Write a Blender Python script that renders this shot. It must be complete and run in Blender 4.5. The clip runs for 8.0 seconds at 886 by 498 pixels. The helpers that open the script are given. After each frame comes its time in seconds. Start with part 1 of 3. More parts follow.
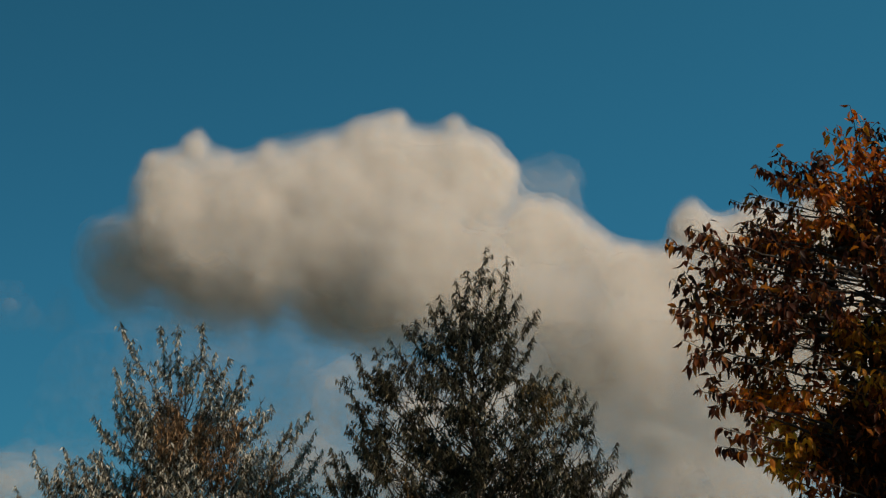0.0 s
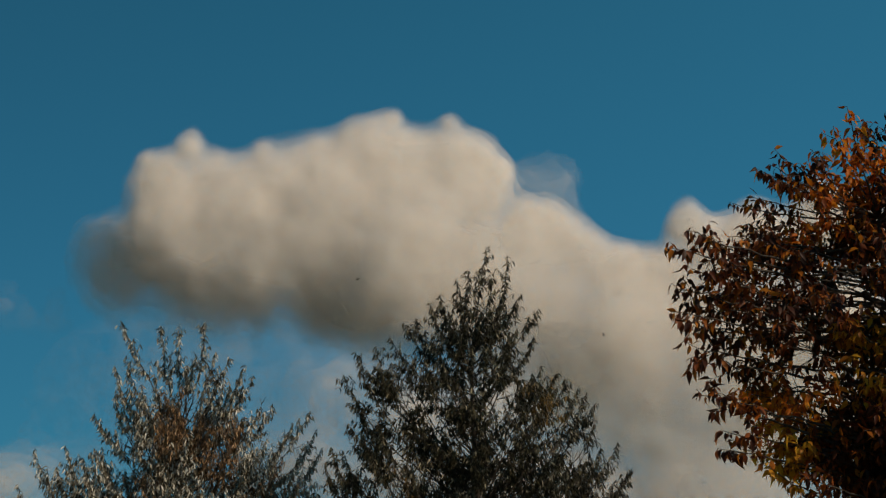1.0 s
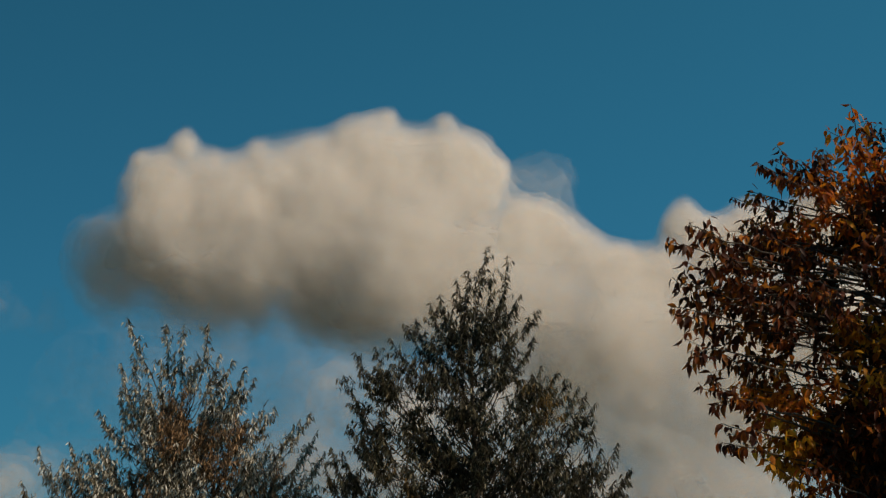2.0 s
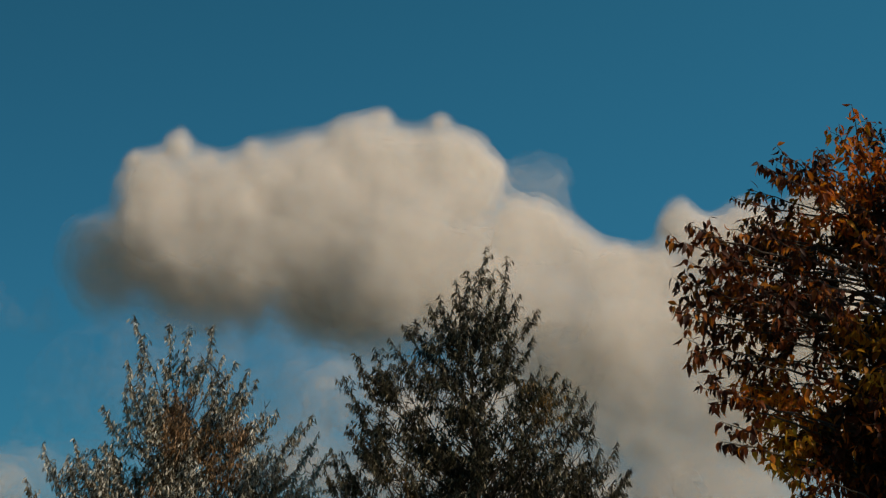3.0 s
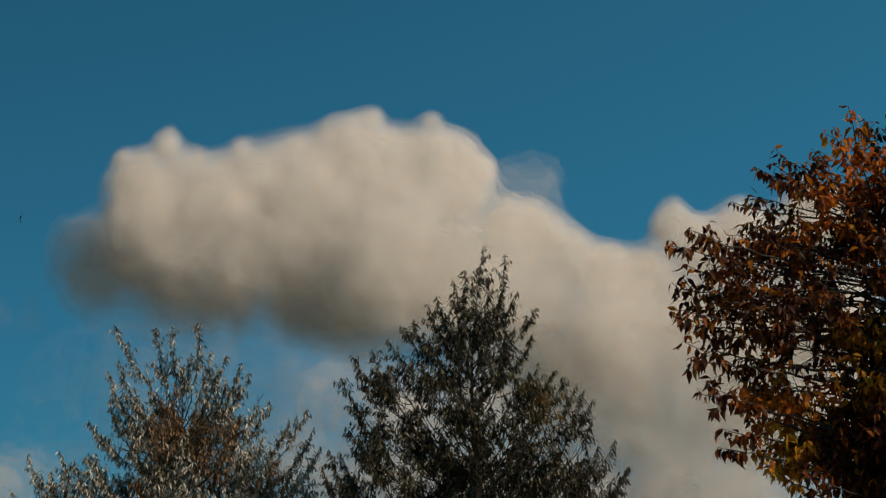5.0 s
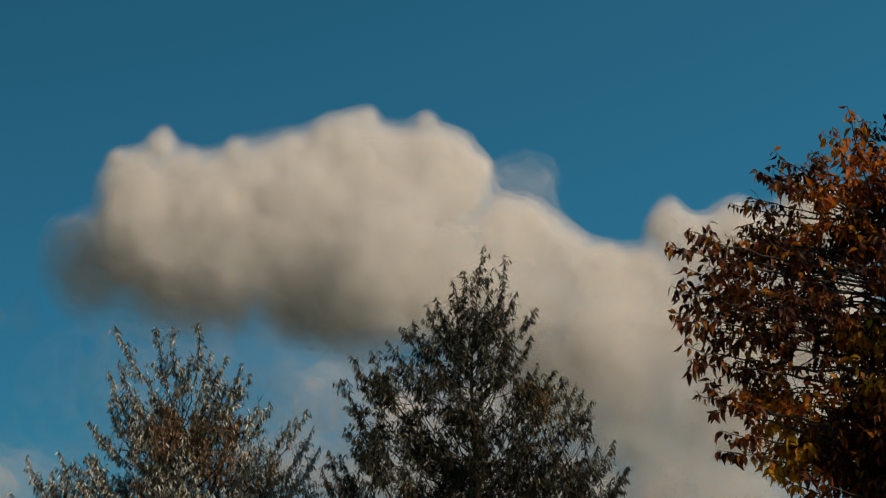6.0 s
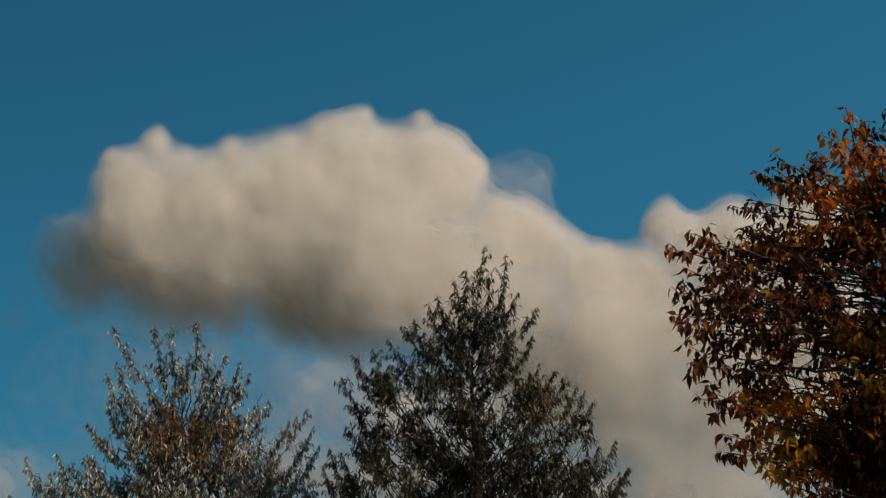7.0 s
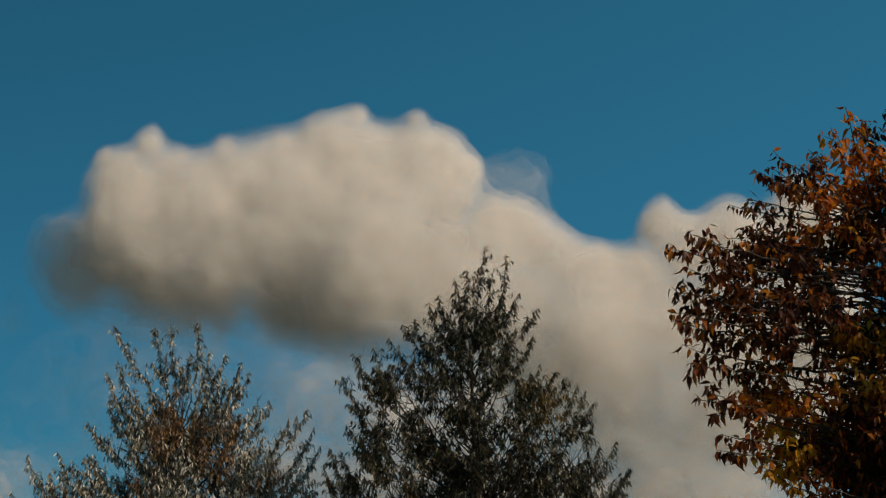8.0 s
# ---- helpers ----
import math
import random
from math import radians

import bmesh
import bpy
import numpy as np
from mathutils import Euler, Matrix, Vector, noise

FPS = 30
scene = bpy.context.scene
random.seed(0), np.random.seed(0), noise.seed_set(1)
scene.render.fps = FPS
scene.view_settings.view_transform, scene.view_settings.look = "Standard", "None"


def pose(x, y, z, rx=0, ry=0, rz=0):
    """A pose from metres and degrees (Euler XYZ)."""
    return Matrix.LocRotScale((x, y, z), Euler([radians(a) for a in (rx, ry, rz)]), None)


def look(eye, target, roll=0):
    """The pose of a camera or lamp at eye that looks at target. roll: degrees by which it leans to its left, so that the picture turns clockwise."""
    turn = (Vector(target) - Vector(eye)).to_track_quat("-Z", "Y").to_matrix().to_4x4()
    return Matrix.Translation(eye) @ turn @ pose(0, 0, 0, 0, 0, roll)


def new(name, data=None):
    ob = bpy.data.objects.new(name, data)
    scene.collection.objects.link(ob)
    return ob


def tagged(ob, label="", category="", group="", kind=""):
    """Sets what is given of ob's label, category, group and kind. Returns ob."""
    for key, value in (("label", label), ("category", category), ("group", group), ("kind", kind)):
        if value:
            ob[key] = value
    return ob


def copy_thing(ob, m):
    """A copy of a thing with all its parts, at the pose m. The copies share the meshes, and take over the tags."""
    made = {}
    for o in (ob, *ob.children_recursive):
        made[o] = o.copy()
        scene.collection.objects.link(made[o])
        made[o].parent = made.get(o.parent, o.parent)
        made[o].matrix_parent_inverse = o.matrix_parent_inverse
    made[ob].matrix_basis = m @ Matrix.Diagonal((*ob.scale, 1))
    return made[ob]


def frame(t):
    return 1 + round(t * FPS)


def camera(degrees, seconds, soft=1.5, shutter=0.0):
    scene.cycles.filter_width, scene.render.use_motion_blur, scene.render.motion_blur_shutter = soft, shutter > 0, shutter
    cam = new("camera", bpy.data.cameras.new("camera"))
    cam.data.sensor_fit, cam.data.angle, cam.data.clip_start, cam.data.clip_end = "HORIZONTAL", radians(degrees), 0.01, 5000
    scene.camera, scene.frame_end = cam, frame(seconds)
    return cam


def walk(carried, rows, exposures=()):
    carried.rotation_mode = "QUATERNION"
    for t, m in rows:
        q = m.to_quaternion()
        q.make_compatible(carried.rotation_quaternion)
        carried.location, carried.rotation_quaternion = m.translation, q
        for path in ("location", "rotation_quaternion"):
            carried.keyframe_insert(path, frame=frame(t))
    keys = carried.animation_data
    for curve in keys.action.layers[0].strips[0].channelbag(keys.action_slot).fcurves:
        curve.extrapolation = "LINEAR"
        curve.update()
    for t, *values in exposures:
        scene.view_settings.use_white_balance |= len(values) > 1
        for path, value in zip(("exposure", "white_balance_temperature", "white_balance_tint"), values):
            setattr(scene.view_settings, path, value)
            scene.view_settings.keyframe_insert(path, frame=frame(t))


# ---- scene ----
# The camera stands still on a tripod at eye height and looks up.
TILT = 20.0
EYE = (0.0, 0.0, 1.6)
cam = camera(36.0, 8.0, soft=1.3)
walk(cam, [(0.0, pose(*EYE, 90 + TILT)), (8.0, pose(*EYE, 90 + TILT))])

# ---- world, sun, exposure ----
SUN_WAY = Vector((0.69, -0.55, 0.50)).normalized()
SUN_UP = math.asin(SUN_WAY.z)
SUN_TURN = math.atan2(SUN_WAY.x, SUN_WAY.y)

scene.view_settings.exposure = 0.0
scene.cycles.transparent_max_bounces = 128
scene.cycles.max_bounces = 6
scene.cycles.diffuse_bounces = 5

world = bpy.data.worlds.new("sky")
scene.world = world
world.use_nodes = True
wn = world.node_tree
sky = wn.nodes.new("ShaderNodeTexSky")
sky.sky_type = "NISHITA"
sky.sun_disc = False
sky.sun_elevation = SUN_UP
sky.sun_rotation = SUN_TURN % (2 * math.pi)
sky.altitude = 100.0
sky.air_density = 1.8
sky.dust_density = 0.0
sky.ozone_density = 4.0
tint = wn.nodes.new("ShaderNodeMix")
tint.data_type, tint.blend_type = "RGBA", "MULTIPLY"
tint.inputs["Factor"].default_value = 1.0
tint.inputs["B"].default_value = (0.09, 0.31, 0.47, 1.0)
wn.links.new(sky.outputs["Color"], tint.inputs["A"])
even = wn.nodes.new("ShaderNodeMix")
even.data_type = "RGBA"
even.inputs["Factor"].default_value = 0.6
even.inputs["B"].default_value = (0.17, 1.12, 1.66, 1.0)
wn.links.new(tint.outputs["Result"], even.inputs["A"])
# The sky is brighter towards the sun's side and towards the horizon.
way = wn.nodes.new("ShaderNodeTexCoord")
slope = wn.nodes.new("ShaderNodeVectorMath")
slope.operation = "DOT_PRODUCT"
slope.inputs[1].default_value = (0.52, 0.0, -0.98)
wn.links.new(way.outputs["Generated"], slope.inputs[0])
rise = wn.nodes.new("ShaderNodeMath")
rise.inputs[1].default_value = 1.42
wn.links.new(slope.outputs["Value"], rise.inputs[0])
bright = wn.nodes.new("ShaderNodeVectorMath")
bright.operation = "SCALE"
wn.links.new(even.outputs["Result"], bright.inputs[0])
wn.links.new(rise.outputs[0], bright.inputs["Scale"])
wn.links.new(bright.outputs[0], wn.nodes["Background"].inputs["Color"])
wn.nodes["Background"].inputs["Strength"].default_value = 0.12

sun = new("sun", bpy.data.lights.new("sun", "SUN"))
sun.data.energy = 2.7
sun.data.angle = radians(0.5)
sun.data.color = (1.0, 0.77, 0.54)
sun.matrix_world = look(SUN_WAY * 90, (0, 0, 0))


# ---- materials ----
def graph(name):
    m = bpy.data.materials.new(name)
    m.use_nodes = True
    t = m.node_tree
    t.nodes.clear()
    out = t.nodes.new("ShaderNodeOutputMaterial")
    return m, t, out


def node(t, kind, **values):
    n = t.nodes.new(kind)
    for key, value in values.items():
        n.inputs[key.replace("_", " ")].default_value = value
    return n


def ramp(t, source, stops):
    n = t.nodes.new("ShaderNodeValToRGB")
    while len(n.color_ramp.elements) < len(stops):
        n.color_ramp.elements.new(0.5)
    for e, (at, colour) in zip(n.color_ramp.elements, stops):
        e.position, e.color = at, (*colour, 1.0)
    t.links.new(source, n.inputs["Fac"])
    return n.outputs["Color"]


def added(t, a, b, operation="ADD"):
    n = t.nodes.new("ShaderNodeMath")
    n.operation = operation
    t.links.new(a, n.inputs[0])
    if isinstance(b, float):
        n.inputs[1].default_value = b
    else:
        t.links.new(b, n.inputs[1])
    return n.outputs[0]


def leaf_material(name, stops, through_light, rough, back):
    """A leaf: colour from leaf to leaf and blotches on the blade, gloss, and light that comes through it."""
    m, t, out = graph(name)
    geo = t.nodes.new("ShaderNodeNewGeometry")
    info = t.nodes.new("ShaderNodeObjectInfo")
    pick = added(t, added(t, geo.outputs["Random Per Island"], info.outputs["Random"]), 1.0, "MODULO")
    co = t.nodes.new("ShaderNodeTexCoord")
    big = node(t, "ShaderNodeTexNoise", Scale=2.2, Detail=2.0)
    fine = node(t, "ShaderNodeTexNoise", Scale=70.0, Detail=3.0)
    for n in (big, fine):
        t.links.new(co.outputs["Object"], n.inputs["Vector"])
    shift = added(t, added(t, big.outputs["Fac"], -0.5), 0.9, "MULTIPLY")
    spot = added(t, added(t, fine.outputs["Fac"], -0.5), 0.35, "MULTIPLY")
    value = added(t, added(t, pick, shift), spot)
    colour = ramp(t, value, stops)
    front = node(t, "ShaderNodeBsdfPrincipled", Roughness=rough)
    t.links.new(colour, front.inputs["Base Color"])
    front.inputs["Specular IOR Level"].default_value = back
    bump = node(t, "ShaderNodeBump", Strength=0.35, Distance=0.004)
    t.links.new(fine.outputs["Fac"], bump.inputs["Height"])
    t.links.new(bump.outputs["Normal"], front.inputs["Normal"])
    lit = t.nodes.new("ShaderNodeBsdfTranslucent")
    t.links.new(colour, lit.inputs["Color"])
    mix = t.nodes.new("ShaderNodeMixShader")
    mix.inputs["Fac"].default_value = through_light
    t.links.new(front.outputs[0], mix.inputs[1])
    t.links.new(lit.outputs[0], mix.inputs[2])
    t.links.new(mix.outputs[0], out.inputs["Surface"])
    return m


def bark_material(name, dark, light, scale):
    m, t, out = graph(name)
    co = t.nodes.new("ShaderNodeTexCoord")
    a = node(t, "ShaderNodeTexNoise", Scale=scale, Detail=5.0, Roughness=0.7)
    b = node(t, "ShaderNodeTexNoise", Scale=scale * 0.12, Detail=2.0)
    for n in (a, b):
        t.links.new(co.outputs["Object"], n.inputs["Vector"])
    value = added(t, added(t, a.outputs["Fac"], b.outputs["Fac"]), 0.5, "MULTIPLY")
    surface = node(t, "ShaderNodeBsdfPrincipled", Roughness=0.9)
    t.links.new(ramp(t, value, [(0.35, dark), (0.65, light)]), surface.inputs["Base Color"])
    bump = node(t, "ShaderNodeBump", Strength=0.6, Distance=0.01)
    t.links.new(a.outputs["Fac"], bump.inputs["Height"])
    t.links.new(bump.outputs["Normal"], surface.inputs["Normal"])
    t.links.new(surface.outputs[0], out.inputs["Surface"])
    return m


def cloud_material(name, colour):
    """Droplets: each skin of the cloud lets most light through and scatters the rest both ways."""
    m, t, out = graph(name)
    skin = t.nodes.new("ShaderNodeAttribute")
    skin.attribute_name = "thickness"
    near = node(t, "ShaderNodeBsdfDiffuse", Color=(*colour, 1.0))
    far = node(t, "ShaderNodeBsdfTranslucent", Color=(*colour, 1.0))
    both = t.nodes.new("ShaderNodeMixShader")
    both.inputs["Fac"].default_value = 0.5
    t.links.new(near.outputs[0], both.inputs[1])
    t.links.new(far.outputs[0], both.inputs[2])
    clear = t.nodes.new("ShaderNodeBsdfTransparent")
    mix = t.nodes.new("ShaderNodeMixShader")
    t.links.new(skin.outputs["Fac"], mix.inputs["Fac"])
    t.links.new(clear.outputs[0], mix.inputs[1])
    t.links.new(both.outputs[0], mix.inputs[2])
    t.links.new(mix.outputs[0], out.inputs["Surface"])
    return m


def grass_material():
    m, t, out = graph("meadow_grass")
    co = t.nodes.new("ShaderNodeTexCoord")
    a = node(t, "ShaderNodeTexNoise", Scale=9.0, Detail=6.0, Roughness=0.7)
    b = node(t, "ShaderNodeTexNoise", Scale=0.05, Detail=3.0)
    for n in (a, b):
        t.links.new(co.outputs["Object"], n.inputs["Vector"])
    value = added(t, added(t, a.outputs["Fac"], b.outputs["Fac"]), 0.5, "MULTIPLY")
    surface = node(t, "ShaderNodeBsdfPrincipled", Roughness=0.95)
    t.links.new(ramp(t, value, [(0.35, (0.09, 0.075, 0.035)), (0.5, (0.22, 0.17, 0.085)), (0.7, (0.32, 0.24, 0.13))]), surface.inputs["Base Color"])
    bump = node(t, "ShaderNodeBump", Strength=0.8, Distance=0.03)
    t.links.new(a.outputs["Fac"], bump.inputs["Height"])
    t.links.new(bump.outputs["Normal"], surface.inputs["Normal"])
    t.links.new(surface.outputs[0], out.inputs["Surface"])
    return m


# Dark leaf green; the palest stop paints sun glints on scattered leaves.
WILLOW_DARK = leaf_material("willow_leaf_green_glints", [(0.0, (0.008, 0.008, 0.004)), (0.5, (0.025, 0.024, 0.011)), (0.80, (0.085, 0.080, 0.042)), (1.0, (0.32, 0.30, 0.22))], 0.25, 0.42, 0.15)
# Warmer copy of the green leaf: sunlight painted into two spots of the crown.
WILLOW_SUNLIT = leaf_material("willow_leaf_sunlit", [(0.0, (0.03, 0.025, 0.009)), (0.5, (0.09, 0.065, 0.02)), (1.0, (0.26, 0.16, 0.04))], 0.30, 0.45, 0.25)
# Silvery olive leaf; its two bright stops also paint white sunlit highlights.
WILLOW_PALE = leaf_material("willow_leaf_silver_glints", [(0.0, (0.026, 0.022, 0.012)), (0.40, (0.10, 0.084, 0.043)), (0.62, (0.44, 0.42, 0.33)), (1.0, (0.80, 0.80, 0.74))], 0.22, 0.34, 0.40)
WILLOW_RUSTY = leaf_material("willow_leaf_rusty", [(0.0, (0.05, 0.035, 0.02)), (0.5, (0.22, 0.13, 0.06)), (1.0, (0.45, 0.30, 0.16))], 0.25, 0.40, 0.4)
AUTUMN_BROWN = leaf_material("autumn_leaf_brown", [(0.0, (0.022, 0.008, 0.005)), (0.5, (0.10, 0.026, 0.009)), (0.8, (0.28, 0.075, 0.012)), (1.0, (0.60, 0.22, 0.02))], 0.45, 0.5, 0.3)
# Brighter copies of the brown leaf that paint sunlight on chosen clusters.
SUNLIT_ORANGE = leaf_material("autumn_leaf_sunlit_orange", [(0.0, (0.16, 0.035, 0.006)), (0.5, (0.60, 0.15, 0.012)), (1.0, (0.85, 0.34, 0.02))], 0.5, 0.5, 0.3)
SUNLIT_YELLOW = leaf_material("autumn_leaf_sunlit_yellow", [(0.0, (0.16, 0.055, 0.008)), (0.5, (0.58, 0.25, 0.02)), (1.0, (0.85, 0.50, 0.04))], 0.5, 0.5, 0.3)
WILLOW_BARK = bark_material("willow_bark", (0.018, 0.014, 0.010), (0.06, 0.048, 0.035), 60.0)
GREY_BARK = bark_material("grey_bark", (0.025, 0.020, 0.017), (0.09, 0.075, 0.06), 70.0)
CLOUD = cloud_material("cloud_droplets", (0.99, 0.962, 0.925))
GRASS = grass_material()


# ---- ground ----
def ground():
    bm = bmesh.new()
    rings = [0.0, 2, 4, 7, 11, 16, 24, 40, 80, 200, 700, 2000, 4500]
    spokes = 48
    old = None
    for r in rings:
        if r == 0:
            row = [bm.verts.new((0, 8, 0))]
        else:
            row = []
            for i in range(spokes):
                a = 2 * math.pi * i / spokes
                x, y = r * math.cos(a), 8 + r * math.sin(a)
                row.append(bm.verts.new((x, y, 0.0)))
        if old and len(old) == 1:
            for i in range(spokes):
                bm.faces.new((old[0], row[i], row[(i + 1) % spokes]))
        elif old:
            for i in range(spokes):
                j = (i + 1) % spokes
                bm.faces.new((old[i], row[i], row[j], old[j]))
        old = row
    me = bpy.data.meshes.new("ground")
    bm.to_mesh(me)
    bm.free()
    me.materials.append(GRASS)
    return tagged(new("ground", me), "short dry meadow grass under the trees", "ground", kind="structure")


# ---- meshes from arrays ----
def array_mesh(name, verts, faces, material, smooth=True):
    """A mesh of quads from two arrays."""
    me = bpy.data.meshes.new(name)
    me.vertices.add(len(verts))
    me.vertices.foreach_set("co", np.ascontiguousarray(verts, dtype=np.float32).ravel())
    n = len(faces)
    me.loops.add(n * 4)
    me.polygons.add(n)
    me.polygons.foreach_set("loop_start", np.arange(0, n * 4, 4, dtype=np.int32))
    me.polygons.foreach_set("loop_total", np.full(n, 4, dtype=np.int32))
    me.loops.foreach_set("vertex_index", np.ascontiguousarray(faces, dtype=np.int32).ravel())
    me.polygons.foreach_set("use_smooth", np.full(n, smooth))
    me.update(calc_edges=True)
    me.validate()
    me.materials.append(material)
    return me


# ---- clouds ----
def lattice_noise(shape, step, scale, rng):
    """Smooth noise between -1 and 1 on a grid: random values on a coarse lattice, blended."""
    out = None
    axes = []
    for n in shape:
        p = np.arange(n) * step / scale
        i = np.floor(p).astype(int)
        f = p - i
        axes.append((i, (f * f * f * (f * (f * 6 - 15) + 10)).astype(np.float32)))
    table = rng.uniform(-1, 1, [a[0][-1] + 2 for a in axes]).astype(np.float32)
    (i, fx), (j, fy), (k, fz) = axes
    a = table[i] * (1 - fx)[:, None, None] + table[i + 1] * fx[:, None, None]
    a = a[:, j] * (1 - fy)[None, :, None] + a[:, j + 1] * fy[None, :, None]
    return a[:, :, k] * (1 - fz) + a[:, :, k + 1] * fz


def billows(shape, step, scale, octaves, rng):
    """Cauliflower relief: rounded humps with creases between them, in several sizes."""
    total, weight = 0, 1.0
    for _ in range(octaves):
        n = lattice_noise(shape, step, scale, rng)
        total = total + weight * (0.3 * (1 - 2.2 * np.abs(n)) + 0.8 * n)
        weight *= 0.56
        scale *= 0.5
    return total


def skins(field, level, step, origin):
    """The skin on which a field on a grid takes one value, as quads (surface nets)."""
    g = field - level
    inside = g > 0
    nx, ny, nz = g.shape
    cells = (nx - 1, ny - 1, nz - 1)
    total, count = np.zeros((*cells, 3), np.float32), np.zeros(cells, np.float32)
    crossings = []
    for axis in range(3):
        lo = [slice(None)] * 3
        hi = [slice(None)] * 3
        lo[axis], hi[axis] = slice(0, -1), slice(1, None)
        a, b = g[tuple(lo)], g[tuple(hi)]
        cross = inside[tuple(lo)] != inside[tuple(hi)]
        with np.errstate(divide="ignore", invalid="ignore"):
            f = np.where(cross, a / (a - b), 0).astype(np.float32)
        crossings.append((cross, inside[tuple(lo)]))
        u, v = [k for k in range(3) if k != axis]
        for du in (0, 1):
            for dv in (0, 1):
                s = [slice(None)] * 3
                s[u], s[v] = slice(du, cells[u] + du), slice(dv, cells[v] + dv)
                c, ff = cross[tuple(s)], f[tuple(s)]
                count += c
                total[..., axis] += ff
                total[..., u] += c * du
                total[..., v] += c * dv
    live = count > 0
    index = np.full(cells, -1, np.int64)
    index[live] = np.arange(live.sum())
    at = np.argwhere(live).astype(np.float32)
    verts = (at + total[live] / count[live][:, None]) * step + np.array(origin, np.float32)
    quads = []
    for axis, (cross, first) in enumerate(crossings):
        u, v = (axis + 1) % 3, (axis + 2) % 3
        p = np.argwhere(cross)
        ok = (p[:, u] > 0) & (p[:, v] > 0) & (p[:, u] < cells[u]) & (p[:, v] < cells[v])
        p = p[ok]
        corner = []
        for du, dv in ((-1, -1), (0, -1), (0, 0), (-1, 0)):
            q = p.copy()
            q[:, u] += du
            q[:, v] += dv
            corner.append(index[q[:, 0], q[:, 1], q[:, 2]])
        quad = np.stack(corner, 1)
        turn = ~first[p[:, 0], p[:, 1], p[:, 2]]
        quad[turn] = quad[turn][:, ::-1]
        quads.append(quad)
    return verts, np.concatenate(quads)


def cloud(name, groups, step, levels, seed, at, label, hump=110.0, flat=1.0):
    """A cloud of nested skins round rounded lobes, one part for each group.
    groups: the part's name, lobes (x, y, z, radius), how deep the soft edge is, how dense it gets, relief, blend."""
    rng = np.random.default_rng(seed)
    every = np.array([l for g in groups for l in g[1]], float)
    pad = 45.0
    low = (every[:, :3] - every[:, 3:]).min(0) - pad
    high = (every[:, :3] + every[:, 3:]).max(0) + pad
    shape = [int(n) for n in np.ceil((high - low) / step)]
    grid = [low[k] + np.arange(shape[k]) * step for k in range(3)]
    grid = [g.astype(np.float32) for g in grid]
    x, y, z = grid[0][:, None, None], grid[1][None, :, None], grid[2][None, None, :]
    relief = billows(shape, step, hump, 5, rng)
    thin = 0.7 * lattice_noise(shape, step, hump * 0.7, rng) + 0.3 * lattice_noise(shape, step, hump * 0.25, rng)
    field, owner = np.full(shape, -1.0, np.float32), np.zeros(shape, np.int8)
    for n, (_, lobes, soft, dense, rough, blend) in enumerate(groups):
        near = np.zeros(shape, np.float32)
        for lx, ly, lz, r in lobes:
            d = r - np.sqrt((x - lx) ** 2 + (y - ly) ** 2 + (flat * (z - lz)) ** 2)
            near += np.exp(np.clip(d / blend, -30, 30))
        depth = np.log(near + 1e-9) * blend + rough * relief
        here = np.clip(depth / soft, -1, 1)
        here = np.where(here > 0, dense * here, here)
        owner[here > field] = n
        meet = np.maximum(0.3 - np.abs(here - field), 0) ** 2 / 1.2
        field = np.maximum(field, here) + meet
    for s in (0, -1):
        field[s], field[:, s], field[:, :, s] = -1, -1, -1
    slopes = np.gradient(field)
    root = tagged(new(name), label, "cloud")
    pieces = [[[], [], [], [], 0] for _ in groups]
    fray = 0.07
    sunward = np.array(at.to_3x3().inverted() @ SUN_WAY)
    for k in range(levels):
        share = k / (levels - 1)
        frayed = field + fray * lattice_noise(shape, step, hump * 0.22, rng)
        for s in (0, -1):
            frayed[s], frayed[:, s], frayed[:, :, s] = -1, -1, -1
        v, q = skins(frayed, 0.02 + 0.90 * share ** 1.6, step, low)
        cell = tuple(np.clip(np.rint((v - low) / step).astype(int), 0, np.array(shape) - 1).T)
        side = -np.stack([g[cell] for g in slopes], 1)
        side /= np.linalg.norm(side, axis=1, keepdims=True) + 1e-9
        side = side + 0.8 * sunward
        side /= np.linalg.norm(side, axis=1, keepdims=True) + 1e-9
        whose = owner[cell][q[:, 0]]
        puffs = thin[cell]
        for n, piece in enumerate(pieces):
            f = q[whose == n]
            if len(f):
                used, f = np.unique(f, return_inverse=True)
                piece[0].append(v[used])
                piece[1].append(f.reshape(-1, 4) + piece[4])
                piece[2].append(((0.16 + 6.6 * share ** 1.8) / levels * np.clip(1 + 0.8 * puffs[used], 0.15, 2)).astype(np.float32))
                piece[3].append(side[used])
                piece[4] += len(used)
    made = {}
    for group, (verts, faces, cover, sides, _) in zip(groups, pieces):
        if verts:
            if group[0] in made:
                continue
            same = [p for g, p in zip(groups, pieces) if g[0] == group[0] and p[0]]
            base, all_faces = 0, []
            for p in same:
                all_faces += [f + base for f in p[1]]
                base += p[4]
            me = array_mesh(group[0].split("#")[0], np.concatenate([v for p in same for v in p[0]]), np.concatenate(all_faces), CLOUD)
            me.attributes.new("thickness", "FLOAT", "POINT").data.foreach_set("value", np.concatenate([c for p in same for c in p[2]]))
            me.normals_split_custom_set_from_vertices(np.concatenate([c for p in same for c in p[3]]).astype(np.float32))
            made[group[0]] = new(group[0].split("#")[0], me)
            made[group[0]].parent = root
    root.matrix_world = at
    return root


